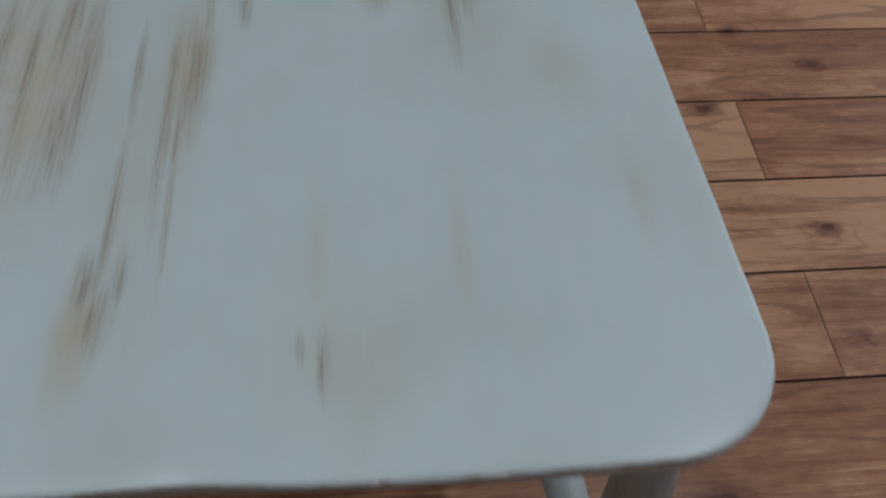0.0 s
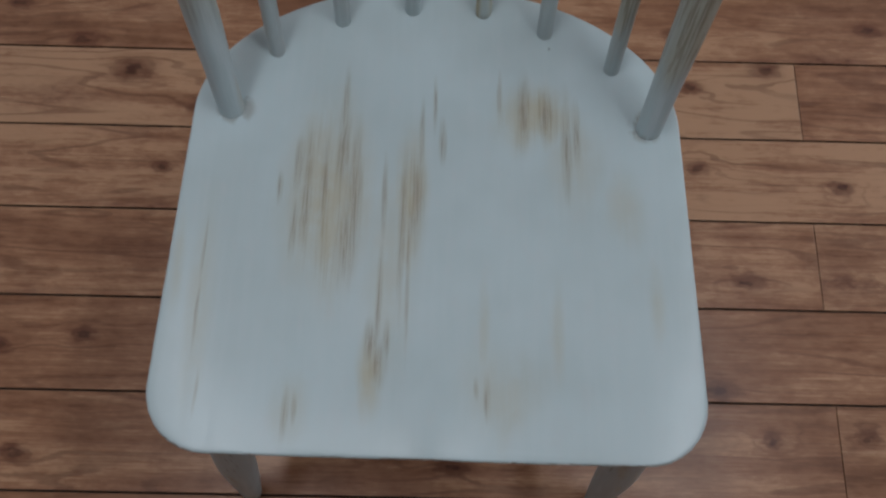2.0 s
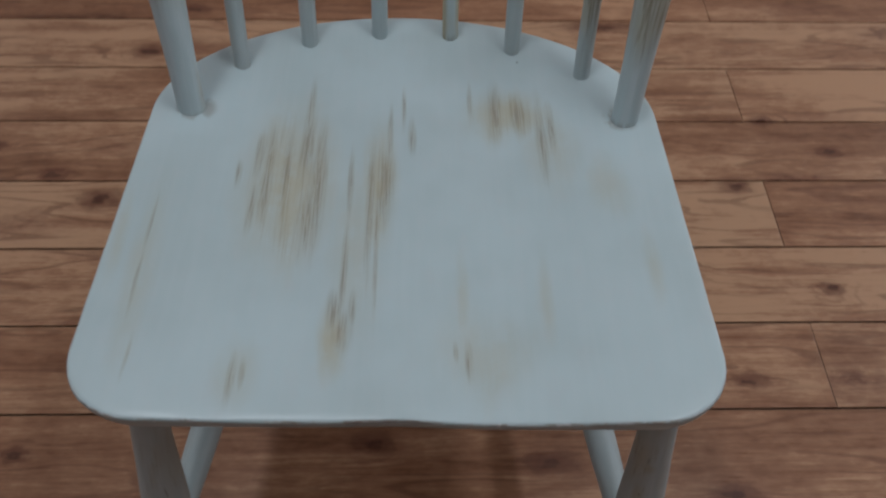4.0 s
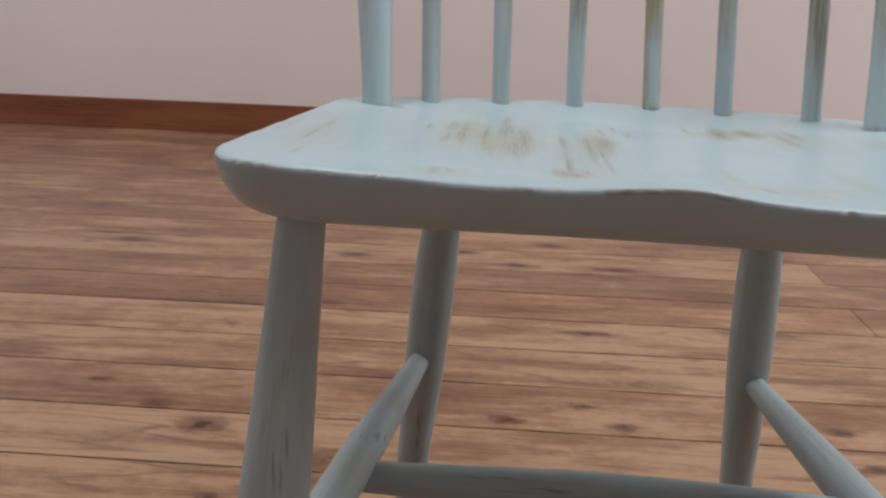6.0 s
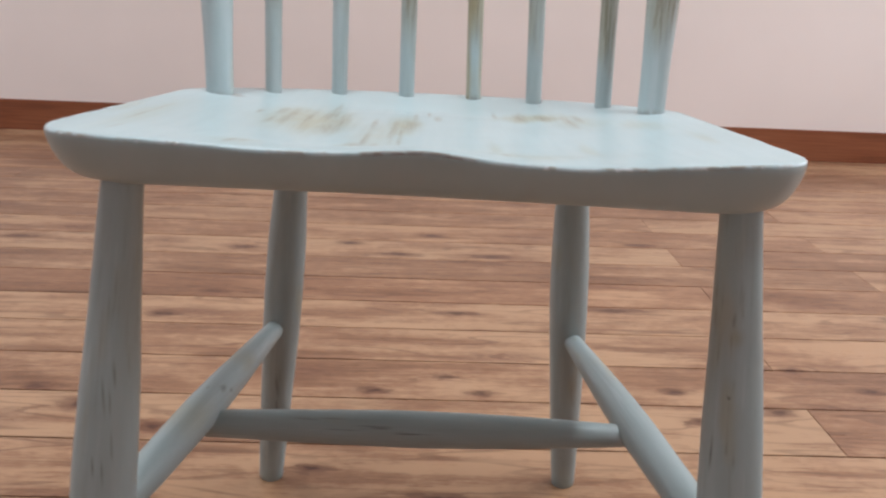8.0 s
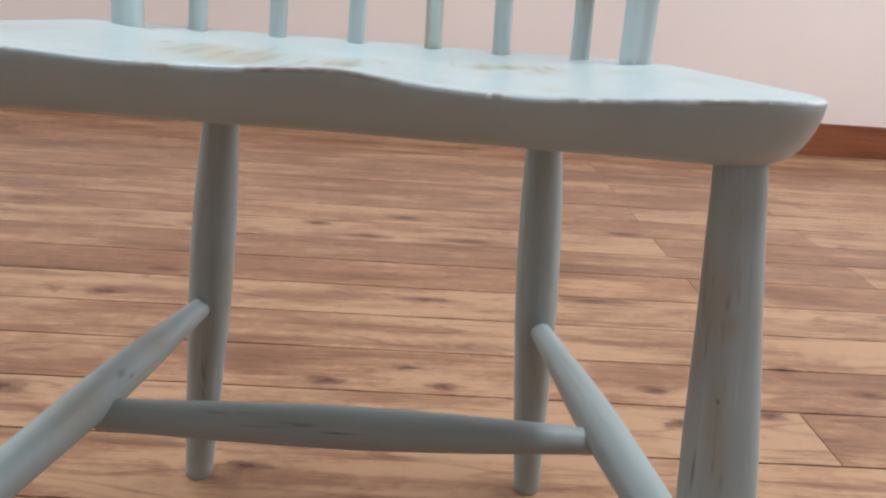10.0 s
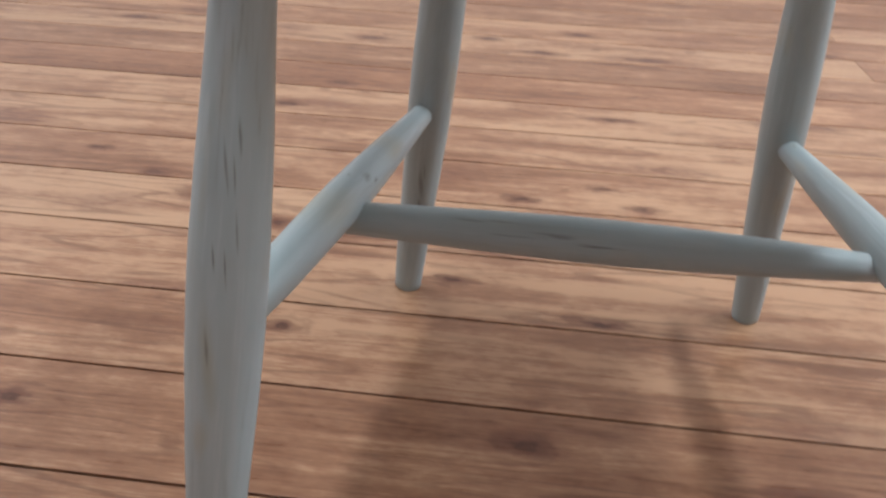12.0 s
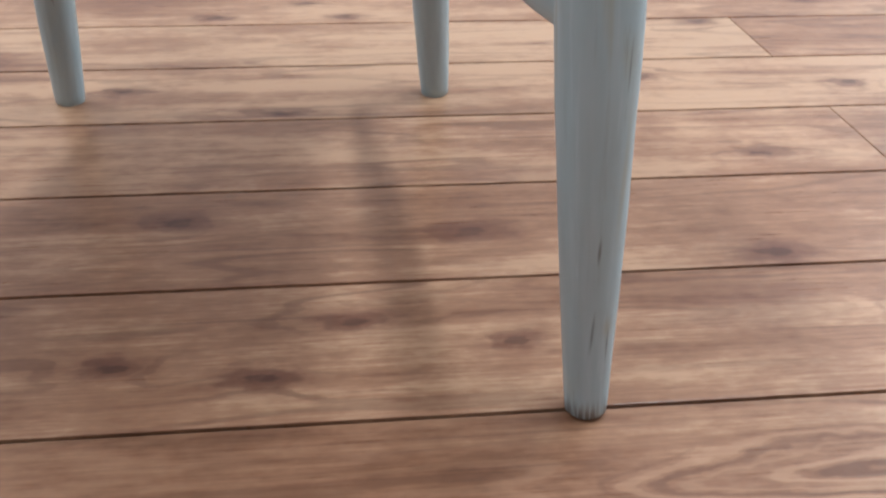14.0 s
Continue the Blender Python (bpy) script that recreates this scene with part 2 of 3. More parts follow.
def turned_paint(name, wear=0.5, yellow=0.0, lit_tip=None, above=None, cracks=(), stains=(), dull=0.0, along=0):
    """Brushed paint on turned wood whose grain runs along the piece's own z axis."""
    n = Net(name)
    p = n.vmath("ADD", n.coords(), n.spread(13.0))
    fine = n.noise(n.stretch(p, (480, 480, 18)), 1.0, 4.0, 0.6)
    brush = n.noise(n.stretch(p, (120, 120, 9)), 1.0, 3.0)
    cloud = n.noise(n.stretch(p, (26, 26, 7)), 1.0, 3.0)
    patch = n.noise(n.stretch(p, (34, 34, 11), (4, 1, 6)), 1.0, 2.0)
    base = n.mix(n.step(cloud, 0.35, 0.68), PAINT, (0.385, 0.455, 0.46))
    base = n.mix(n.math("MULTIPLY", n.step(brush, 0.45, 0.65), 0.4), base, (0.50, 0.575, 0.59))
    base = n.mix(dull, base, (0.30, 0.352, 0.345))
    # dry brush strokes, thin and grey or thick and pale
    stroke = n.noise(n.stretch(p, (210, 210, 7), (5, 3, 2)), 1.0, 4.0, 0.65)
    base = n.mix(n.math("MULTIPLY", n.step(stroke, 0.56, 0.72), 0.35), base, (0.29, 0.325, 0.315))
    base = n.mix(n.math("MULTIPLY", n.step(stroke, 0.44, 0.30), 0.40), base, (0.53, 0.61, 0.625))
    zone = n.step(patch, 0.62 - 0.10 * wear, 0.78 - 0.10 * wear)
    col = n.mix(n.math("MULTIPLY", zone, 0.35 + 0.3 * yellow), base, (0.42, 0.37, 0.23))
    cut = n.math("MULTIPLY", n.step(fine, 0.57, 0.68), n.step(patch, 0.60 - 0.08 * wear, 0.72 - 0.08 * wear))
    col = n.mix(n.math("MULTIPLY", cut, 0.45), col, (0.12, 0.09, 0.06))
    if yellow:
        run = n.step(n.noise(n.stretch(p, (60, 60, 5), (2, 8, 3)), 1.0, 2.0), 0.62 - 0.2 * yellow, 0.72)
        col = n.mix(n.math("MULTIPLY", run, 0.75), col, (0.36, 0.29, 0.14))
    if yellow:
        zz = n.node("ShaderNodeSeparateXYZ", Vector=n.coords()).outputs[2]
        scuff = n.math("MULTIPLY", n.step(zz, 0.016, 0.002), n.step(fine, 0.40, 0.55))
        col = n.mix(n.math("MULTIPLY", scuff, 0.8), col, (0.13, 0.09, 0.06))
    own = n.node("ShaderNodeSeparateXYZ", Vector=n.coords()).outputs
    if above is not None:
        # rubbed by hands from this height up
        reach = n.step(n.math("ADD", own[2], n.math("MULTIPLY", n.math("SUBTRACT", patch, 0.5), 0.09)), above - 0.015, above + 0.045)
        rub = n.mix(n.step(fine, 0.44, 0.62), *(((0.34, 0.29, 0.17), (0.20, 0.145, 0.075)) if yellow > 0.5 else ((0.34, 0.34, 0.28), (0.21, 0.182, 0.128))))
        col = n.mix(n.math("MULTIPLY", reach, n.step(cloud, 0.30, 0.60, 0.75 if yellow > 0.5 else 0.35, 0.92)), col, rub)
    if cracks or stains:
        at = n.node("ShaderNodeSeparateXYZ", Vector=n.node("ShaderNodeNewGeometry").outputs["Position"]).outputs
        flat = n.t.nodes.new("ShaderNodeCombineXYZ")
        n.put(flat.inputs[0], n.math("ADD", at[along], n.math("MULTIPLY", n.math("SUBTRACT", brush, 0.5), 0.003)))
        n.put(flat.inputs[1], n.math("ADD", at[2], n.math("MULTIPLY", n.math("SUBTRACT", fine, 0.5), 0.006)))
        if stains:
            col = n.mix(n.math("MULTIPLY", n.spots(flat.outputs[0], stains, 1.0), 0.38), col, (0.36, 0.31, 0.17))
        if cracks:
            col = n.mix(n.math("MULTIPLY", n.spots(flat.outputs[0], cracks, 0.9), n.step(fine, 0.35, 0.6, 0.32, 0.75)), col, (0.11, 0.096, 0.078))
    if lit_tip:
        # lamp highlight put into the colour at one end
        end = n.step(n.math("ADD", own[2], n.math("MULTIPLY", brush, 0.02)), lit_tip, lit_tip + 0.020)
        col = n.mix(n.math("MULTIPLY", end, 0.45), col, (0.74, 0.79, 0.82))
    high = n.math("SUBTRACT", brush, n.math("MULTIPLY", cut, 0.7))
    return n.done(col, n.step(brush, 0.3, 0.7, 0.38, 0.58), high, 0.3, 0.0006)


def plank_wood():
    """Printed wood laminate: flame figure in long loops, fine grain, knots, another tone for each plank."""
    n = Net("plank_wood")
    where = n.node("ShaderNodeNewGeometry").outputs["Position"]
    p = n.vmath("ADD", n.coords(), n.spread(37.0))
    shake = n.node("ShaderNodeTexNoise", Vector=n.stretch(where, (48, 95, 0)), Scale=1.0, Detail=4.0).outputs["Color"]
    spot = n.vmath("ADD", where, n.vmath("MULTIPLY", n.vmath("SUBTRACT", shake, (0.5, 0.5, 0.5)), (0.030, 0.015, 0.0)))
    # how many knot-widths to the nearest knot
    near = None
    for x, y, a, b in KNOTS_NEAR + KNOTS_FAR:
        d = n.vmath("LENGTH", n.vmath("MULTIPLY", n.vmath("SUBTRACT", spot, (x, y, 0)), (1 / a, 1 / b, 0)), (0, 0, 0))
        near = d if near is None else n.math("MINIMUM", near, d)
    body = n.step(near, 1.25, 0.6)
    core = n.math("MAXIMUM", n.step(near, 0.62, 0.30), n.math("MULTIPLY", n.step(n.math("ABSOLUTE", n.math("SUBTRACT", near, 0.95)), 0.30, 0.05), 0.25))
    halo = n.step(near, 2.2, 0.3)
    bend = n.step(near, 3.6, 0.2)
    swirl = n.spots(spot, [(0.388, -0.282, 0.17, 0.060)], 1.0)
    # growth rings: level lines of a long smooth field, that bend round the knots and make one large swirl
    field = n.noise(n.stretch(p, (1.5, 13, 0)), 1.0, 2.5, 0.5)
    field = n.math("ADD", field, n.math("ADD", n.math("MULTIPLY", bend, 0.08), n.math("MULTIPLY", swirl, 0.34)))
    lines = n.math("SINE", n.math("MULTIPLY", field, 105.0))
    lines = n.math("ADD", lines, n.math("MULTIPLY", n.math("SINE", n.math("MULTIPLY", field, 61.0)), 0.6))
    gate = n.step(n.noise(n.stretch(p, (3.5, 24, 1), (8, 2, 0)), 1.0, 3.0), 0.33, 0.58)
    dark_line = n.math("MULTIPLY", n.step(lines, 0.35, 1.35), n.math("MAXIMUM", gate, swirl))
    grain = n.noise(n.stretch(p, (16, 420, 1)), 1.0, 5.0, 0.7)
    wide = n.noise(n.stretch(p, (2.6, 46, 1), (5, 3, 0)), 1.0, 6.0, 0.62)
    band = n.noise(n.stretch(p, (1.6, 24, 1), (7, 6, 0)), 1.0, 3.0, 0.55)
    blot = n.noise(n.stretch(p, (6, 17, 1), (1, 9, 0)), 1.0, 5.0, 0.6)
    mottle = n.noise(n.stretch(where, (34, 42, 1), (2, 5, 0)), 1.0, 4.0, 0.6)
    smear = n.noise(n.stretch(p, (3.2, 8.0, 1), (3, 1, 0)), 1.0, 3.0, 0.55)
    fleck = n.noise(n.stretch(p, (75, 210, 1), (6, 2, 0)), 1.0, 3.0, 0.6)
    # a paler or darker print, chosen plank by plank
    print_tone = n.node("ShaderNodeSeparateXYZ", Vector=n.t.nodes.new("ShaderNodeObjectInfo").outputs["Color"]).outputs[0]
    f = 0.918
    for layer, weight in ((wide, 0.36), (grain, 0.27), (band, 0.26), (blot, 0.38), (smear, 0.34), (mottle, 0.17), (fleck, 0.15), (n.random(), 0.12), (print_tone, 0.30)):
        f = n.math("ADD", f, n.math("MULTIPLY", n.math("SUBTRACT", layer, 0.5), weight))
    col = n.ramp(f, (0.66, (0.100, 0.042, 0.0205)), (0.80, (0.216, 0.104, 0.0560)), (0.91, (0.310, 0.164, 0.0935)), (1.03, (0.45, 0.274, 0.163)))
    tint = n.math("FRACT", n.math("MULTIPLY", n.random(), 7.3))
    col = n.mix(n.math("MULTIPLY", tint, 0.50), col, n.mix(1.0, col, (1.03, 0.93, 0.87), "MULTIPLY"))
    col = n.mix(n.math("MULTIPLY", n.math("MULTIPLY_ADD", swirl, 0.34, 0.48), dark_line), col, (0.135, 0.060, 0.034))
    # pale orange bands beside the rings of the swirl
    pale = n.math("MULTIPLY", n.step(lines, -0.2, -1.2), n.math("ADD", n.math("MULTIPLY", gate, 0.12), n.math("MULTIPLY", swirl, 0.65)))
    col = n.mix(pale, col, (0.48, 0.275, 0.163))
    # dark hair lines along the plank
    hair = n.step(n.noise(n.stretch(p, (3.2, 260, 1), (4, 4, 0)), 1.0, 3.0, 0.6), 0.60, 0.68)
    hair = n.math("MULTIPLY", hair, n.step(blot, 0.62, 0.42))
    col = n.mix(n.math("MULTIPLY", hair, 0.34), col, (0.11, 0.050, 0.032))
    # small knots and smudges besides the large ones
    jolt = n.vmath("MULTIPLY", shake, (0.6, 0.6, 0))
    v = n.node("ShaderNodeTexVoronoi", Vector=n.vmath("ADD", n.stretch(p, (4.2, 11, 1)), jolt), Scale=1.0)
    some = n.step(n.node("ShaderNodeSeparateXYZ", Vector=v.outputs["Color"]).outputs[0], 0.45, 0.55)
    col = n.mix(n.math("MULTIPLY", n.math("MULTIPLY", n.step(v.outputs["Distance"], 0.42, 0.05), some), 0.42), col, (0.15, 0.060, 0.038))
    col = n.mix(n.math("MULTIPLY", n.math("MULTIPLY", n.step(v.outputs["Distance"], 0.15, 0.04), some), 0.45), col, (0.095, 0.036, 0.025))
    col = n.mix(n.math("MULTIPLY", halo, n.step(wide, 0.35, 0.62, 0.62, 0.25)), col, (0.15, 0.058, 0.032))
    col = n.mix(n.math("MULTIPLY", body, n.step(mottle, 0.36, 0.62, 0.75, 0.40)), col, (0.130, 0.050, 0.028))
    eye = n.math("MULTIPLY", n.step(n.math("SINE", n.math("MULTIPLY", n.math("ADD", near, n.math("MULTIPLY", grain, 0.5)), 9.0)), 0.0, 0.9), n.step(near, 2.4, 1.0))
    col = n.mix(n.math("MULTIPLY", eye, 0.07), col, (0.10, 0.034, 0.020))
    col = n.mix(n.math("MULTIPLY", core, n.step(mottle, 0.38, 0.62, 0.97, 0.62)), col, (0.076, 0.028, 0.016))
    rough = n.step(grain, 0.3, 0.7, 0.27, 0.40)
    return n.done(col, rough, n.math("ADD", n.math("MULTIPLY", grain, 0.6), n.math("MULTIPLY", dark_line, -0.4)), 0.10, 0.0005, 0.31)


def plaster(name, colour, rough=0.85):
    n = Net(name)
    p = n.coords()
    roll = n.noise(p, 260.0, 3.0, 0.6)
    stain = n.noise(p, 1.7, 4.0)
    col = n.mix(n.step(stain, 0.3, 0.75), tuple(0.95 * c for c in colour), colour)
    return n.done(col, rough, roll, 0.12, 0.0008, 0.3)


def skirting_wood():
    n = Net("skirting_wood")
    p = n.coords()
    grain = n.noise(n.stretch(p, (5, 60, 130)), 1.0, 5.0, 0.6)
    wide = n.noise(n.stretch(p, (1.3, 10, 14), (2, 1, 4)), 1.0, 3.0)
    f = n.math("ADD", n.math("MULTIPLY", grain, 0.45), n.math("MULTIPLY", wide, 0.55))
    col = n.ramp(f, (0.34, (0.11, 0.030, 0.014)), (0.50, (0.235, 0.074, 0.032)), (0.68, (0.33, 0.12, 0.054)))
    return n.done(col, n.step(grain, 0.3, 0.7, 0.35, 0.5), grain, 0.2, 0.0005)


def plain(name, colour, rough):
    n = Net(name)
    c = n.noise(n.coords(), 40.0, 3.0)
    return n.done(n.mix(c, tuple(0.8 * v for v in colour), colour), rough, c, 0.1, 0.0005)


# knots of the laminate round the chair and farther off: x, y, half-length, half-width
KNOTS_NEAR = [(-0.036, -0.165, 0.016, 0.010), (0.185, -0.033, 0.028, 0.012), (0.197, -0.154, 0.016, 0.009), (0.394, -0.072, 0.028, 0.013),
              (-0.023, -0.008, 0.026, 0.013), (0.102, -0.130, 0.020, 0.009), (0.038, 0.177, 0.034, 0.009), (-0.109, 0.231, 0.018, 0.008),
              (-0.255, 0.116, 0.018, 0.010), (0.589, 0.221, 0.015, 0.010), (-0.368, 0.220, 0.013, 0.008), (-0.439, -0.022, 0.015, 0.010),
              (0.497, 0.404, 0.022, 0.013), (-0.430, 0.373, 0.030, 0.019), (0.388, 0.244, 0.016, 0.011), (-0.054, 0.437, 0.024, 0.010),
              (0.095, 0.436, 0.020, 0.010), (0.371, 0.458, 0.022, 0.010), (0.049, -0.179, 0.022, 0.008), (-0.509, 0.421, 0.020, 0.012),
              (0.383, 0.371, 0.018, 0.010), (-0.546, -0.041, 0.013, 0.010), (-0.501, -0.177, 0.020, 0.011), (0.460, -0.133, 0.014, 0.010)]
KNOTS_FAR = [(0.340, 0.776, 0.060, 0.012), (-0.421, 0.700, 0.030, 0.016), (0.658, 0.478, 0.017, 0.011), (0.145, 1.072, 0.042, 0.013),
             (0.069, 0.741, 0.038, 0.010), (-0.373, 1.087, 0.030, 0.014), (-0.155, 1.141, 0.028, 0.014), (-0.049, 1.071, 0.032, 0.014),
             (0.020, 1.214, 0.030, 0.014), (0.044, 0.486, 0.018, 0.008), (-0.320, 0.316, 0.020, 0.011), (0.569, 0.547, 0.018, 0.010),
             (-0.365, 0.815, 0.026, 0.012), (-0.845, 1.118, 0.035, 0.016), (0.476, 1.190, 0.030, 0.014), (0.582, -0.129, 0.014, 0.010),
             (-0.611, 0.478, 0.016, 0.010), (0.445, 0.076, 0.022, 0.009)]

seat_mat = seat_paint()
rim_mat = edge_paint()
leg_mat = turned_paint("leg_paint", 0.35, dull=0.35, cracks=[(-0.137, 0.128, 0.0020, 0.014), (-0.139, 0.104, 0.0010, 0.007), (-0.134, 0.140, 0.0008, 0.008)])
right_leg_mat = turned_paint("right_front_leg_paint", 0.4, 0.05, dull=0.2,
                             cracks=[(0.200, 0.361, 0.0009, 0.0045), (0.200, 0.315, 0.0012, 0.0012), (0.195, 0.278, 0.0007, 0.011),
                                     (0.220, 0.106, 0.0007, 0.007), (0.2215, 0.058, 0.0007, 0.012), (0.230, 0.050, 0.0006, 0.010), (0.2250, 0.195, 0.0005, 0.012)],
                             stains=[(0.202, 0.351, 0.0045, 0.006), (0.229, 0.061, 0.0028, 0.006), (0.229, 0.140, 0.0020, 0.03)])
left_leg_mat = turned_paint("left_front_leg_paint", 0.7, 0.10, dull=0.1,
                            cracks=[(-0.1600, 0.318, 0.0007, 0.008), (-0.1665, 0.305, 0.0006, 0.012), (-0.1630, 0.300, 0.0005, 0.009), (-0.1630, 0.274, 0.0006, 0.010),
                                    (-0.1690, 0.257, 0.0005, 0.009), (-0.1800, 0.215, 0.0012, 0.010), (-0.1740, 0.262, 0.0005, 0.007)],
                            stains=[(-0.180, 0.205, 0.004, 0.03)])
left_rail_mat = turned_paint("left_stretcher_paint", 0.40, dull=0.30, along=1, cracks=[(-0.004, 0.214, 0.006, 0.0022), (0.004, 0.209, 0.004, 0.0016), (-0.012, 0.220, 0.003, 0.0014)], stains=[(-0.060, 0.216, 0.030, 0.008), (0.060, 0.210, 0.020, 0.006)])
rail_mat = turned_paint("stretcher_paint", 0.40, dull=0.45)
cross_mat = turned_paint("cross_stretcher_paint", 0.45, 0.0, 0.335, dull=0.45, cracks=[(-0.075, 0.203, 0.010, 0.0007), (-0.020, 0.200, 0.014, 0.0007), (0.010, 0.196, 0.018, 0.0005), (-0.045, 0.197, 0.016, 0.0005)])
spindle_mat = turned_paint("spindle_paint", 0.5, dull=0.25, above=0.095)
rubbed_spindle_mat = turned_paint("rubbed_spindle_paint", 0.6, dull=0.3, above=0.060)
worn_spindle_mat = turned_paint("worn_spindle_paint", 0.6, 0.8, above=0.048)
post_mat = turned_paint("post_paint", 0.5, 0.1, above=0.100)
worn_post_mat = turned_paint("worn_post_paint", 0.6, 0.1, above=0.066)
plank_mat = plank_wood()
wall_mat = plaster("pale_pink_plaster", (0.90, 0.805, 0.765))
ceiling_mat = plaster("white_ceiling_paint", (0.82, 0.81, 0.79))
skirting_mat = skirting_wood()
gap_mat = plain("joint_shadow_board", (0.030, 0.018, 0.012), 0.9)


# ---- mesh helpers ----
def mesh_from(name, verts, faces, material, smooth=True):
    me = bpy.data.meshes.new(name)
    me.from_pydata([tuple(v) for v in verts], [], faces)
    me.update()
    me.materials.append(material)
    if smooth:
        me.polygons.foreach_set("use_smooth", [True] * len(me.polygons))
    return me


def part(name, me, parent, m=None, label=""):
    ob = new(name, me)
    ob.parent = parent
    if m is not None:
        ob.matrix_local = m
    return tagged(ob, label)


def box_mesh(name, x0, x1, y0, y1, z0, z1, material, bevel=0.0):
    bm = bmesh.new()
    bmesh.ops.create_cube(bm, size=1.0)
    for v in bm.verts:
        v.co = Vector(((x0 + x1) / 2 + v.co.x * (x1 - x0), (y0 + y1) / 2 + v.co.y * (y1 - y0), (z0 + z1) / 2 + v.co.z * (z1 - z0)))
    if bevel:
        bmesh.ops.bevel(bm, geom=bm.edges[:], offset=bevel, segments=2, affect="EDGES", profile=0.6)
    me = bpy.data.meshes.new(name)
    bm.to_mesh(me)
    bm.free()
    me.materials.append(material)
    return me


def smooth_table(table, u):
    """A smooth curve through (place, value) rows."""
    us, vs = [a for a, _ in table], [b for _, b in table]
    for i in range(len(us) - 1):
        if u <= us[i + 1] or i == len(us) - 2:
            k = (u - us[i]) / (us[i + 1] - us[i])
            m0 = (vs[i + 1] - vs[max(i - 1, 0)]) / (us[i + 1] - us[max(i - 1, 0)])
            j = min(i + 2, len(us) - 1)
            m1 = (vs[j] - vs[i]) / (us[j] - us[i])
            d = us[i + 1] - us[i]
            return (2 * k**3 - 3 * k**2 + 1) * vs[i] + (k**3 - 2 * k**2 + k) * d * m0 + (-2 * k**3 + 3 * k**2) * vs[i + 1] + (k**3 - k**2) * d * m1


def turned(name, a, b, table, material, parent, label="", sides=28, rings=44, seed=0.0):
    """A turned piece from a to b; table: (fraction of its length, radius). Its own z axis runs along it."""
    a, b = Vector(a), Vector(b)
    length = (b - a).length
    verts, faces = [], []
    round_end = 0.0018
    us = [0.0, 0.0] + [i / rings for i in range(1, rings)] + [1.0, 1.0]
    for i, u in enumerate(us):
        r = smooth_table(table, u)
        z = u * length
        if i == 0 or i == len(us) - 1:
            r -= round_end
        elif i == 1:
            z += round_end
        elif i == len(us) - 2:
            z -= round_end
        for k in range(sides):
            w = 2 * math.pi * k / sides
            rough = 1 + 0.020 * noise.noise((math.cos(w) * 1.3 + seed, math.sin(w) * 1.3, z * 14 + seed)) + 0.012 * noise.noise((math.cos(w) * 3, math.sin(w) * 3 + seed, z * 45))
            verts.append((r * rough * math.cos(w), r * rough * math.sin(w), z))
    n = len(us)
    for i in range(n - 1):
        for k in range(sides):
            faces.append((i * sides + k, i * sides + (k + 1) % sides, (i + 1) * sides + (k + 1) % sides, (i + 1) * sides + k))
    faces.append(tuple(reversed(range(sides))))
    faces.append(tuple((n - 1) * sides + k for k in range(sides)))
    me = mesh_from(name, verts, faces, material)
    turn = (b - a).to_track_quat("Z", "Y").to_matrix().to_4x4()
    return part(name, me, parent, Matrix.Translation(a) @ turn, label)


# ---- the chair ----
chair = tagged(new("stick_back_chair"), "stick-back wooden chair in worn duck-egg blue paint, on a laminate floor", "chair")
CX = 0.0190


def seat_outline(w):
    """Half-outline of the seat by a running number 0..1 from the middle of the front to the middle of the back: x, y."""
    hw_f, hw_b, front, corner = 0.2188, 0.2128, -0.2115, 0.050
    y_side, back_y, back_b = 0.080, 0.080, 0.145
    l1 = hw_f - corner
    l2 = corner * math.pi / 2
    l3 = y_side - (front + corner)
    l4 = 0.30
    s = w * (l1 + l2 + l3 + l4)
    if s < l1:
        return s, front
    if s < l1 + l2:
        a = (s - l1) / corner
        return l1 + corner * math.sin(a), front + corner * (1 - math.cos(a))
    if s < l1 + l2 + l3:
        k = (s - l1 - l2) / l3
        return hw_f + (hw_b - hw_f) * k, front + corner + l3 * k
    a = (s - l1 - l2 - l3) / l4 * math.pi / 2
    return hw_b * math.cos(a), back_y + back_b * math.sin(a)


def smoothstep(a, b, v):
    k = min(max((v - a) / (b - a), 0.0), 1.0)
    return k * k * (3 - 2 * k)


TILT = 0.0135


def seat_top(x, y):
    """Height of the dished seat: hollow for the thighs, a low ridge in the middle of the front edge."""
    u = x / 0.22
    front = smoothstep(-0.10, -0.205, y)
    rim = 0.4458 - (0.043 if y < 0.09 else 0.080) * (y - 0.09)
    # how far from the rim, 0 at the edge
    ax = abs(x) / (0.2172 - 0.012 * max(y, 0))
    back = max((y - 0.08) / 0.145, 0.0)
    r = math.sqrt(min(ax, 1.0) ** 2 * (1.0 if y < 0.08 else 1.0) + back**2) if y > 0.08 else min(ax, 1.0)
    dish = 0.0135 * (1 - smoothstep(0.30, 1.0, r)) * (1 - front)
    z = rim - dish
    # the front edge dips for each thigh and keeps a low ridge between
    z -= front * ((0.0036 + 0.0024 * smoothstep(-0.35, 0.35, u)) * (1 - smoothstep(0.32, 0.90, abs(u))) - 0.0040 * math.exp(-(u / 0.15) ** 2))
    z -= TILT * x
    return z


def seat_bottom(x, y):
    return 0.4275 - 0.045 * (y + 0.2) - 0.018 * x


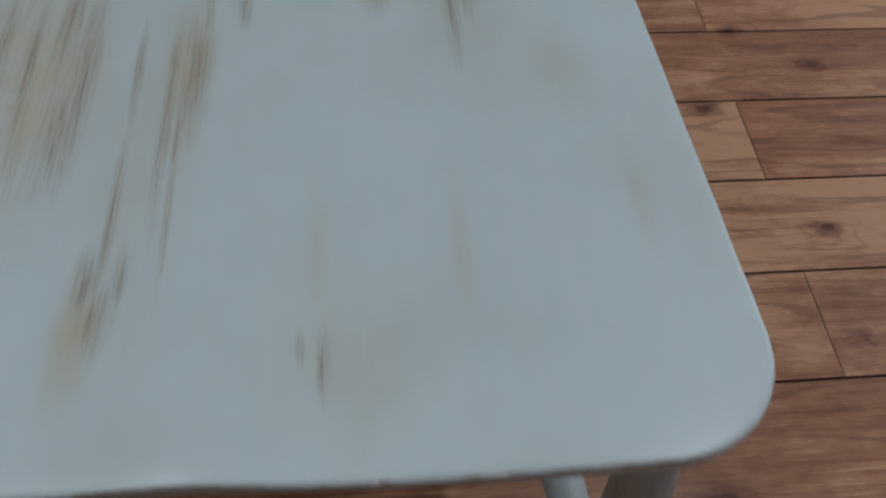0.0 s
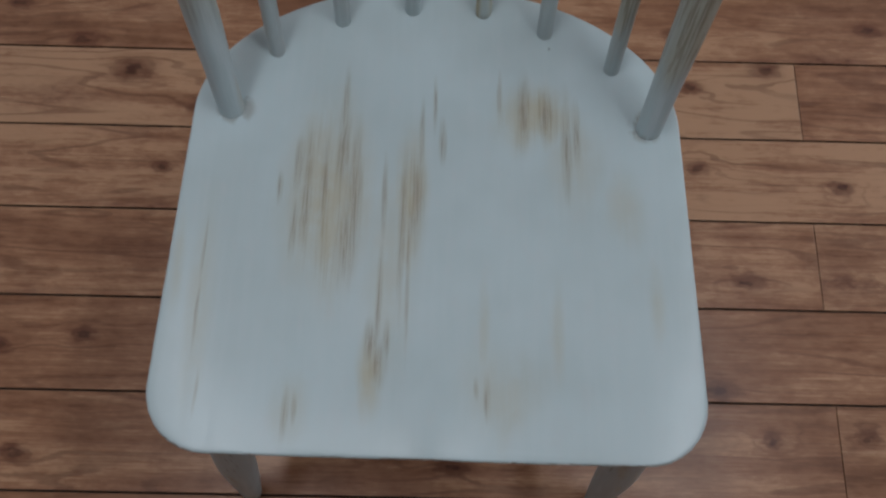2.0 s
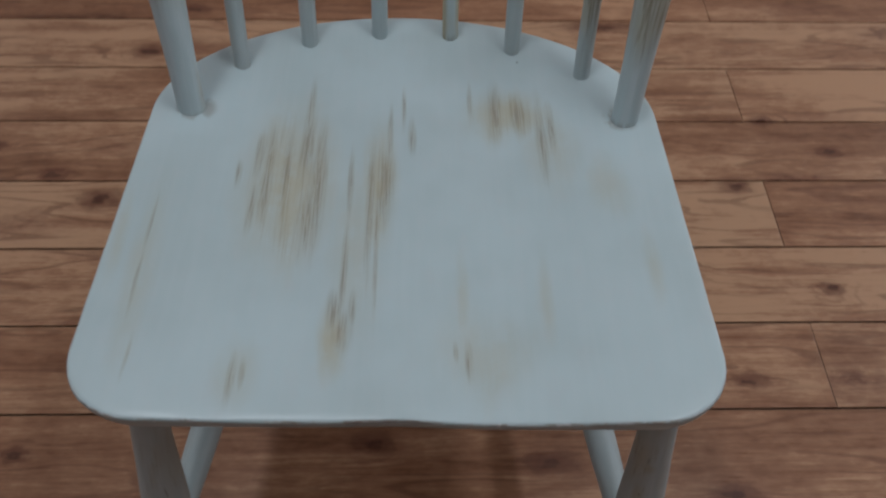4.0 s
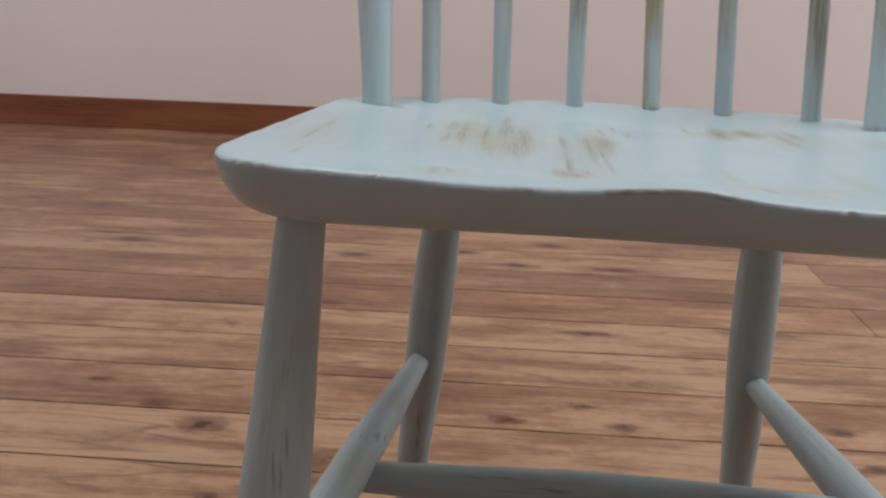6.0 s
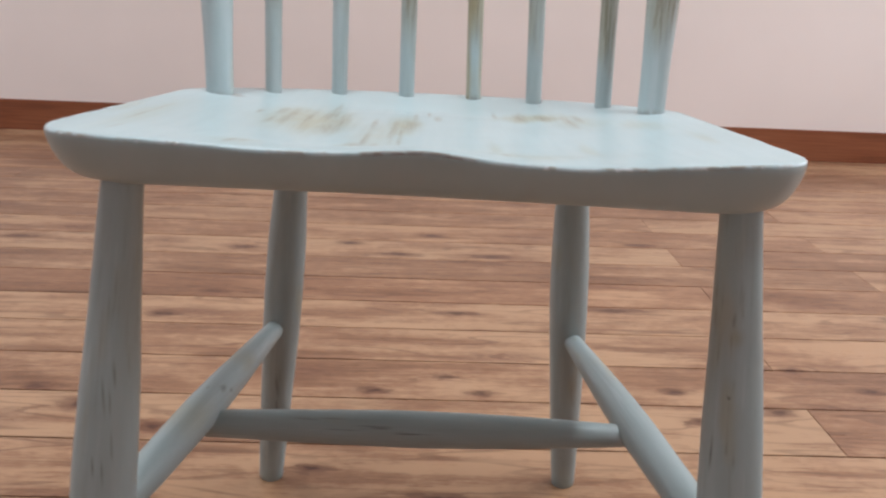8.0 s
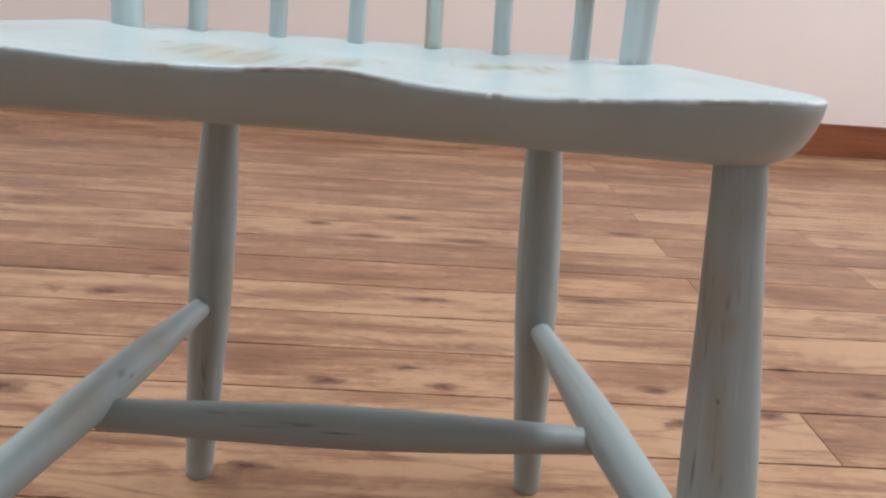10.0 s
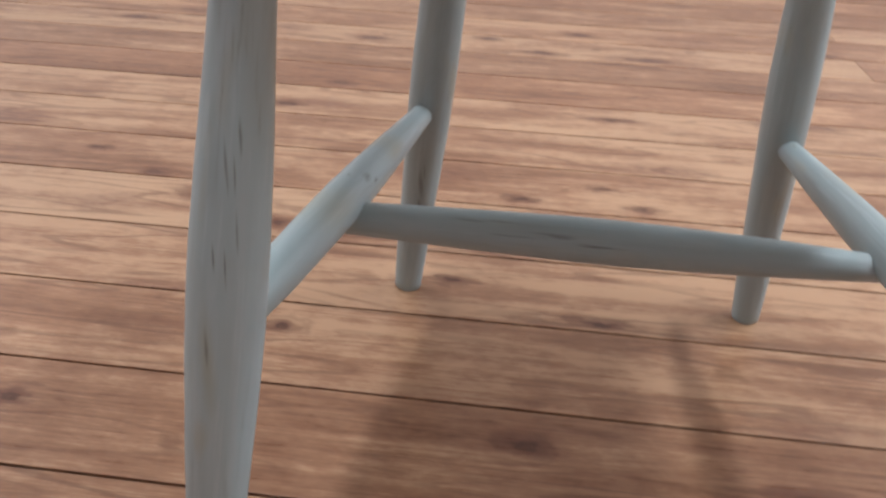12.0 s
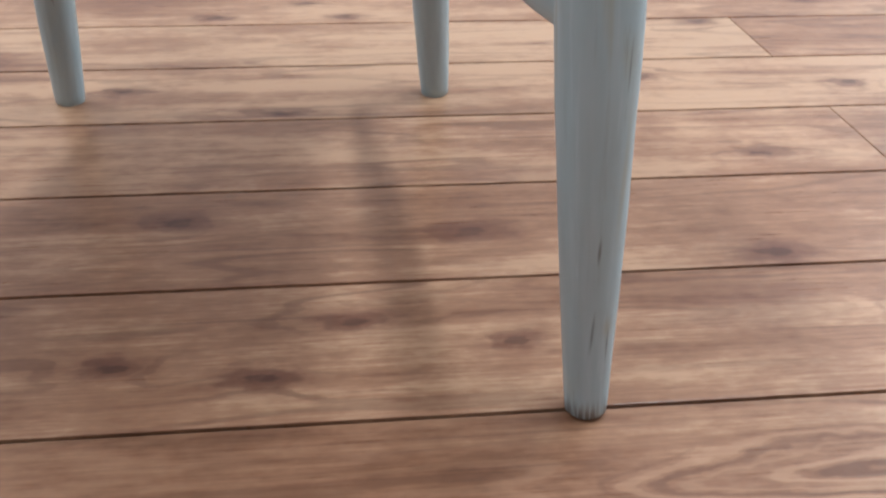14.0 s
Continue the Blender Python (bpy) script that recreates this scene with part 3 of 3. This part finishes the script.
def build_seat():
    half = 80
    ring = [seat_outline(i / half) for i in range(half + 1)]
    ring = ring + [(-x, y) for x, y in reversed(ring[1:-1])]
    n, verts, faces = len(ring), [], []
    cy = -0.005
    rows = []
    steps = 34
    for i in range(1, steps + 1):
        k = (i / steps) ** 0.8
        row = []
        for x, y in ring:
            px, py = x * k * 0.987, cy + (y - cy) * k * 0.987
            row.append((CX + px, py, seat_top(px, py) + 0.0002 * noise.noise((px * 30, py * 12, 3))))
        rows.append(row)
    for inset, down in ((0.995, 0.0003), (0.9985, 0.0011), (1.0, 0.0026)):
        rows.append([(CX + x * inset, cy + (y - cy) * inset, seat_top(x * 0.987, cy + (y - cy) * 0.987) - down + 0.0005 * noise.noise((x * 45, y * 45, 8))) for x, y in ring])
    for j in range(1, 11):
        f = j / 10
        row = []
        for x, y in ring:
            dist = 0.0015 * f + 0.021 * f**1.6
            k = 1 - dist / math.hypot(x, y - cy)
            top = seat_top(x * 0.987, cy + (y - cy) * 0.987) - 0.0026
            low = seat_bottom(x, y)
            z = top + (low - top) * math.sin(f * math.pi / 2) ** 1.0 if f < 1 else low
            row.append((CX + x * k, cy + (y - cy) * k, z))
        rows.append(row)
    for k in (0.86, 0.5):
        rows.append([(CX + x * k, cy + (y - cy) * k, seat_bottom(x * k, cy + (y - cy) * k)) for x, y in ring])
    for row in rows:
        verts += row
    for i in range(len(rows) - 1):
        for k in range(n):
            a, b = i * n + k, i * n + (k + 1) % n
            faces.append((a, b, b + n, a + n))
    top = len(verts)
    verts.append((CX, cy, seat_top(0, cy)))
    low = len(verts)
    verts.append((CX, cy, seat_bottom(0, cy)))
    last = (len(rows) - 1) * n
    for k in range(n):
        faces.append((top, (k + 1) % n, k))
        faces.append((low, last + k, last + (k + 1) % n))
    bm = bmesh.new()
    me = mesh_from("seat", verts, faces, seat_mat)
    me.materials.append(rim_mat)
    for i in range(steps * n, (steps + 2) * n):
        if verts[i % n + (steps + 2) * n][1] < 0.10:
            me.polygons[i].material_index = 1
    bm.from_mesh(me)
    bmesh.ops.recalc_face_normals(bm, faces=bm.faces[:])
    bm.to_mesh(me)
    bm.free()
    return part("seat", me, chair, None, "dished seat with paint rubbed through to bare wood")


build_seat()

FRONT_LEG = [(0, 0.0112), (0.12, 0.0138), (0.32, 0.0173), (0.52, 0.0195), (0.68, 0.0176), (0.84, 0.0142), (1.0, 0.0115)]
REAR_LEG = [(0, 0.0128), (0.14, 0.0150), (0.32, 0.0172), (0.52, 0.0192), (0.68, 0.0187), (0.86, 0.0152), (1.0, 0.0125)]
turned("leg", (0.2260, -0.2155, 0), (0.2010, -0.1742, 0.4365), FRONT_LEG, right_leg_mat, chair, "tapered front leg with dark cracks and yellowed paint", seed=1)
turned("leg", (-0.1985, -0.2155, 0), (-0.1552, -0.1742, 0.4365), FRONT_LEG, left_leg_mat, chair, seed=2)
turned("leg", (-0.1526, 0.2118, 0), (-0.1090, 0.1570, 0.420), REAR_LEG, leg_mat, chair, seed=3)
turned("leg", (0.1795, 0.2150, 0), (0.1535, 0.1585, 0.420), REAR_LEG, leg_mat, chair, seed=4)

SIDE = [(0, 0.0088), (0.2, 0.0116), (0.5, 0.0148), (0.8, 0.0136), (1, 0.0105)]
turned("side_stretcher", (-0.1355, 0.180, 0.196), (-0.179, -0.190, 0.211), SIDE, left_rail_mat, chair, "side stretcher with yellowed paint and a dark crack", seed=5)
turned("side_stretcher", (0.1700, 0.184, 0.190), (0.2120, -0.190, 0.2055), SIDE, rail_mat, chair, seed=6)
CROSS = [(0, 0.0112), (0.08, 0.0118), (0.28, 0.0138), (0.5, 0.0149), (0.74, 0.0130), (0.93, 0.0098), (1, 0.0085)]
turned("cross_stretcher", (-0.158, -0.024, 0.1925), (0.194, -0.024, 0.1917), CROSS, cross_mat, chair, "swelling cross stretcher with a highlight painted on one end", seed=7)

LEAN = 0.38
TOP = 0.40
POST = [(0, 0.0113), (0.12, 0.0118), (0.25, 0.0138), (0.45, 0.0150), (0.75, 0.0140), (1, 0.0115)]
ROD = [(0, 0.0072), (0.2, 0.0078), (0.5, 0.0088), (0.8, 0.0080), (1, 0.0066)]


def upright(name, x, y, z, dx, table, material, seed, label=""):
    foot = Vector((x, y - 0.0035, z))
    way = Vector((dx, LEAN, 1))
    return turned(name, foot - way * 0.012, foot + way * TOP, table, material, chair, label, 22, 36, seed)


upright("back_post", -0.162, 0.089, 0.444, -0.088, POST, post_mat, 11)
upright("back_post", 0.2050, 0.084, 0.442, 0.103, POST, worn_post_mat, 12)
for i, (x, y, dx) in enumerate([(-0.128, 0.150, -0.045), (-0.0715, 0.187, -0.020), (-0.0075, 0.2035, 0.0),
                                (0.0580, 0.2035, 0.003), (0.1150, 0.183, 0.020), (0.175, 0.145, 0.055)]):
    upright("spindle", x, y, 0.437, dx, ROD, (spindle_mat, spindle_mat, rubbed_spindle_mat, worn_spindle_mat, rubbed_spindle_mat, rubbed_spindle_mat)[i], 20 + i, "yellowed spindle with worn paint" if i == 3 else "")


def build_top_rail():
    """The bowed crest that takes the posts and spindles."""
    verts, faces, n, m = [], [], 40, 16
    for i in range(n + 1):
        k = 2 * i / n - 1
        x = CX + 0.255 * k
        y = 0.209 + LEAN * TOP - 0.118 * abs(k) ** 2.2
        h = 0.034 * (1 - 0.35 * abs(k) ** 4)
        for j in range(m):
            a = 2 * math.pi * j / m
            c, s = math.cos(a), math.sin(a)
            verts.append((x, y + 0.0115 * math.copysign(abs(c) ** 0.7, c) + 0.3 * h * s * 0.5, 0.44 + TOP + 0.010 + h * math.copysign(abs(s) ** 0.8, s)))
    for i in range(n):
        for j in range(m):
            a, b = i * m + j, i * m + (j + 1) % m
            faces.append((a, a + m, b + m, b))
    faces.append(tuple(range(m)))
    faces.append(tuple(n * m + j for j in reversed(range(m))))
    part("top_rail", mesh_from("top_rail", verts, faces, spindle_mat), chair)


build_top_rail()

# ---- the room ----
WALL_TURN = -2.3
WALL_AT = pose(0, 2.345, 0, 0, 0, WALL_TURN)
north = tagged(new("wall_north", box_mesh("wall_north", -3.06, 3.06, 0, 0.12, -0.02, 2.5, wall_mat)), "pale pinkish white plastered wall", "wall", kind="structure")
north.matrix_world = WALL_AT
base = tagged(new("baseboard", box_mesh("baseboard", -2.9, 2.9, -0.016, -0.0005, 0.0, 0.104, skirting_mat, 0.002)), "reddish brown varnished wooden skirting board along the wall", "skirting", kind="structure")
base.matrix_world = WALL_AT


def wall_with_opening(name, m, x0, x1, z0, z1, hole):
    """A wall of four blocks round one opening for an added fill lamp, in one mesh, 0.12 m thick outwards."""
    a, b, c, d = hole
    bm = bmesh.new()
    for bx0, bx1, bz0, bz1 in ((x0, a, z0, z1), (b, x1, z0, z1), (a, b, z0, c), (a, b, d, z1)):
        for v in bmesh.ops.create_cube(bm, size=1.0)["verts"]:
            v.co = Vector(((bx0 + bx1) / 2 + v.co.x * (bx1 - bx0), 0.06 + v.co.y * 0.12, (bz0 + bz1) / 2 + v.co.z * (bz1 - bz0)))
    me = bpy.data.meshes.new(name)
    bm.to_mesh(me)
    bm.free()
    me.materials.append(wall_mat)
    ob = tagged(new(name, me), "unseen pale plastered wall with a wide opening for an added fill lamp", "wall", kind="structure")
    ob.matrix_world = m
    return ob


wall_with_opening("wall_south", pose(0, -5.2, 0, 0, 0, 180), -3.02, 3.02, -0.02, 2.5, (-0.9, 0.9, 0.95, 2.15))
wall_with_opening("wall_west", pose(-2.9, 0, 0, 0, 0, 90), -5.2, 2.75, -0.02, 2.5, (0.7, 2.3, 0.95, 2.15))
wall_with_opening("wall_east", pose(2.9, 0, 0, 0, 0, -90), -2.75, 5.2, -0.02, 2.5, (-2.3, -0.7, 0.95, 2.15))
tagged(new("ceiling", box_mesh("ceiling", -3.1, 3.1, -5.4, 2.8, 2.45, 2.55, ceiling_mat)), "plain white ceiling", "ceiling", kind="structure")

# ---- the floor ----
floor = tagged(new("floor", box_mesh("floor", -3.05, 3.05, -5.35, 2.62, -0.05, -0.0035, gap_mat)), "brown knotty wood laminate floor in long staggered planks", "floor", kind="structure")
PITCH, LONG, JOINT = 0.126, 2.0, 0.545
FLOOR_TURN = pose(0, 0, 0, 0, 0, 0.55)
plank_meshes = {}


def plank_mesh(long):
    """One mesh for each length of plank."""
    key = round(long, 3)
    if key not in plank_meshes:
        plank_meshes[key] = box_mesh("plank", -key / 2 + 0.0005, key / 2 - 0.0005, -PITCH / 2 + 0.0014, PITCH / 2 - 0.0014, -0.0034, 0.0, plank_mat, 0.0007)
    return plank_meshes[key]


for r in range(-41, 20):
    y = 0.0345 + PITCH * (r + 0.5)
    shift = 0.0 if r % 2 == 0 else 0.35
    for c in range(-2, 2):
        x0 = max(JOINT + LONG * c + shift, -2.9)
        x1 = min(JOINT + LONG * (c + 1) + shift, 2.9)
        if x1 - x0 > 0.1:
            ob = part("plank", plank_mesh(x1 - x0), floor)
            tone = {(0, -1): 0.68, (-3, -1): 0.38, (1, -1): 0.56, (-1, -1): 0.44, (4, -1): 0.76, (5, -1): 0.72, (7, -1): 0.60}.get((r, c), 0.5)
            ob.color = (tone, tone, tone, 1)
            ob.matrix_local = FLOOR_TURN @ Matrix.Translation(((x0 + x1) / 2, y, 0))
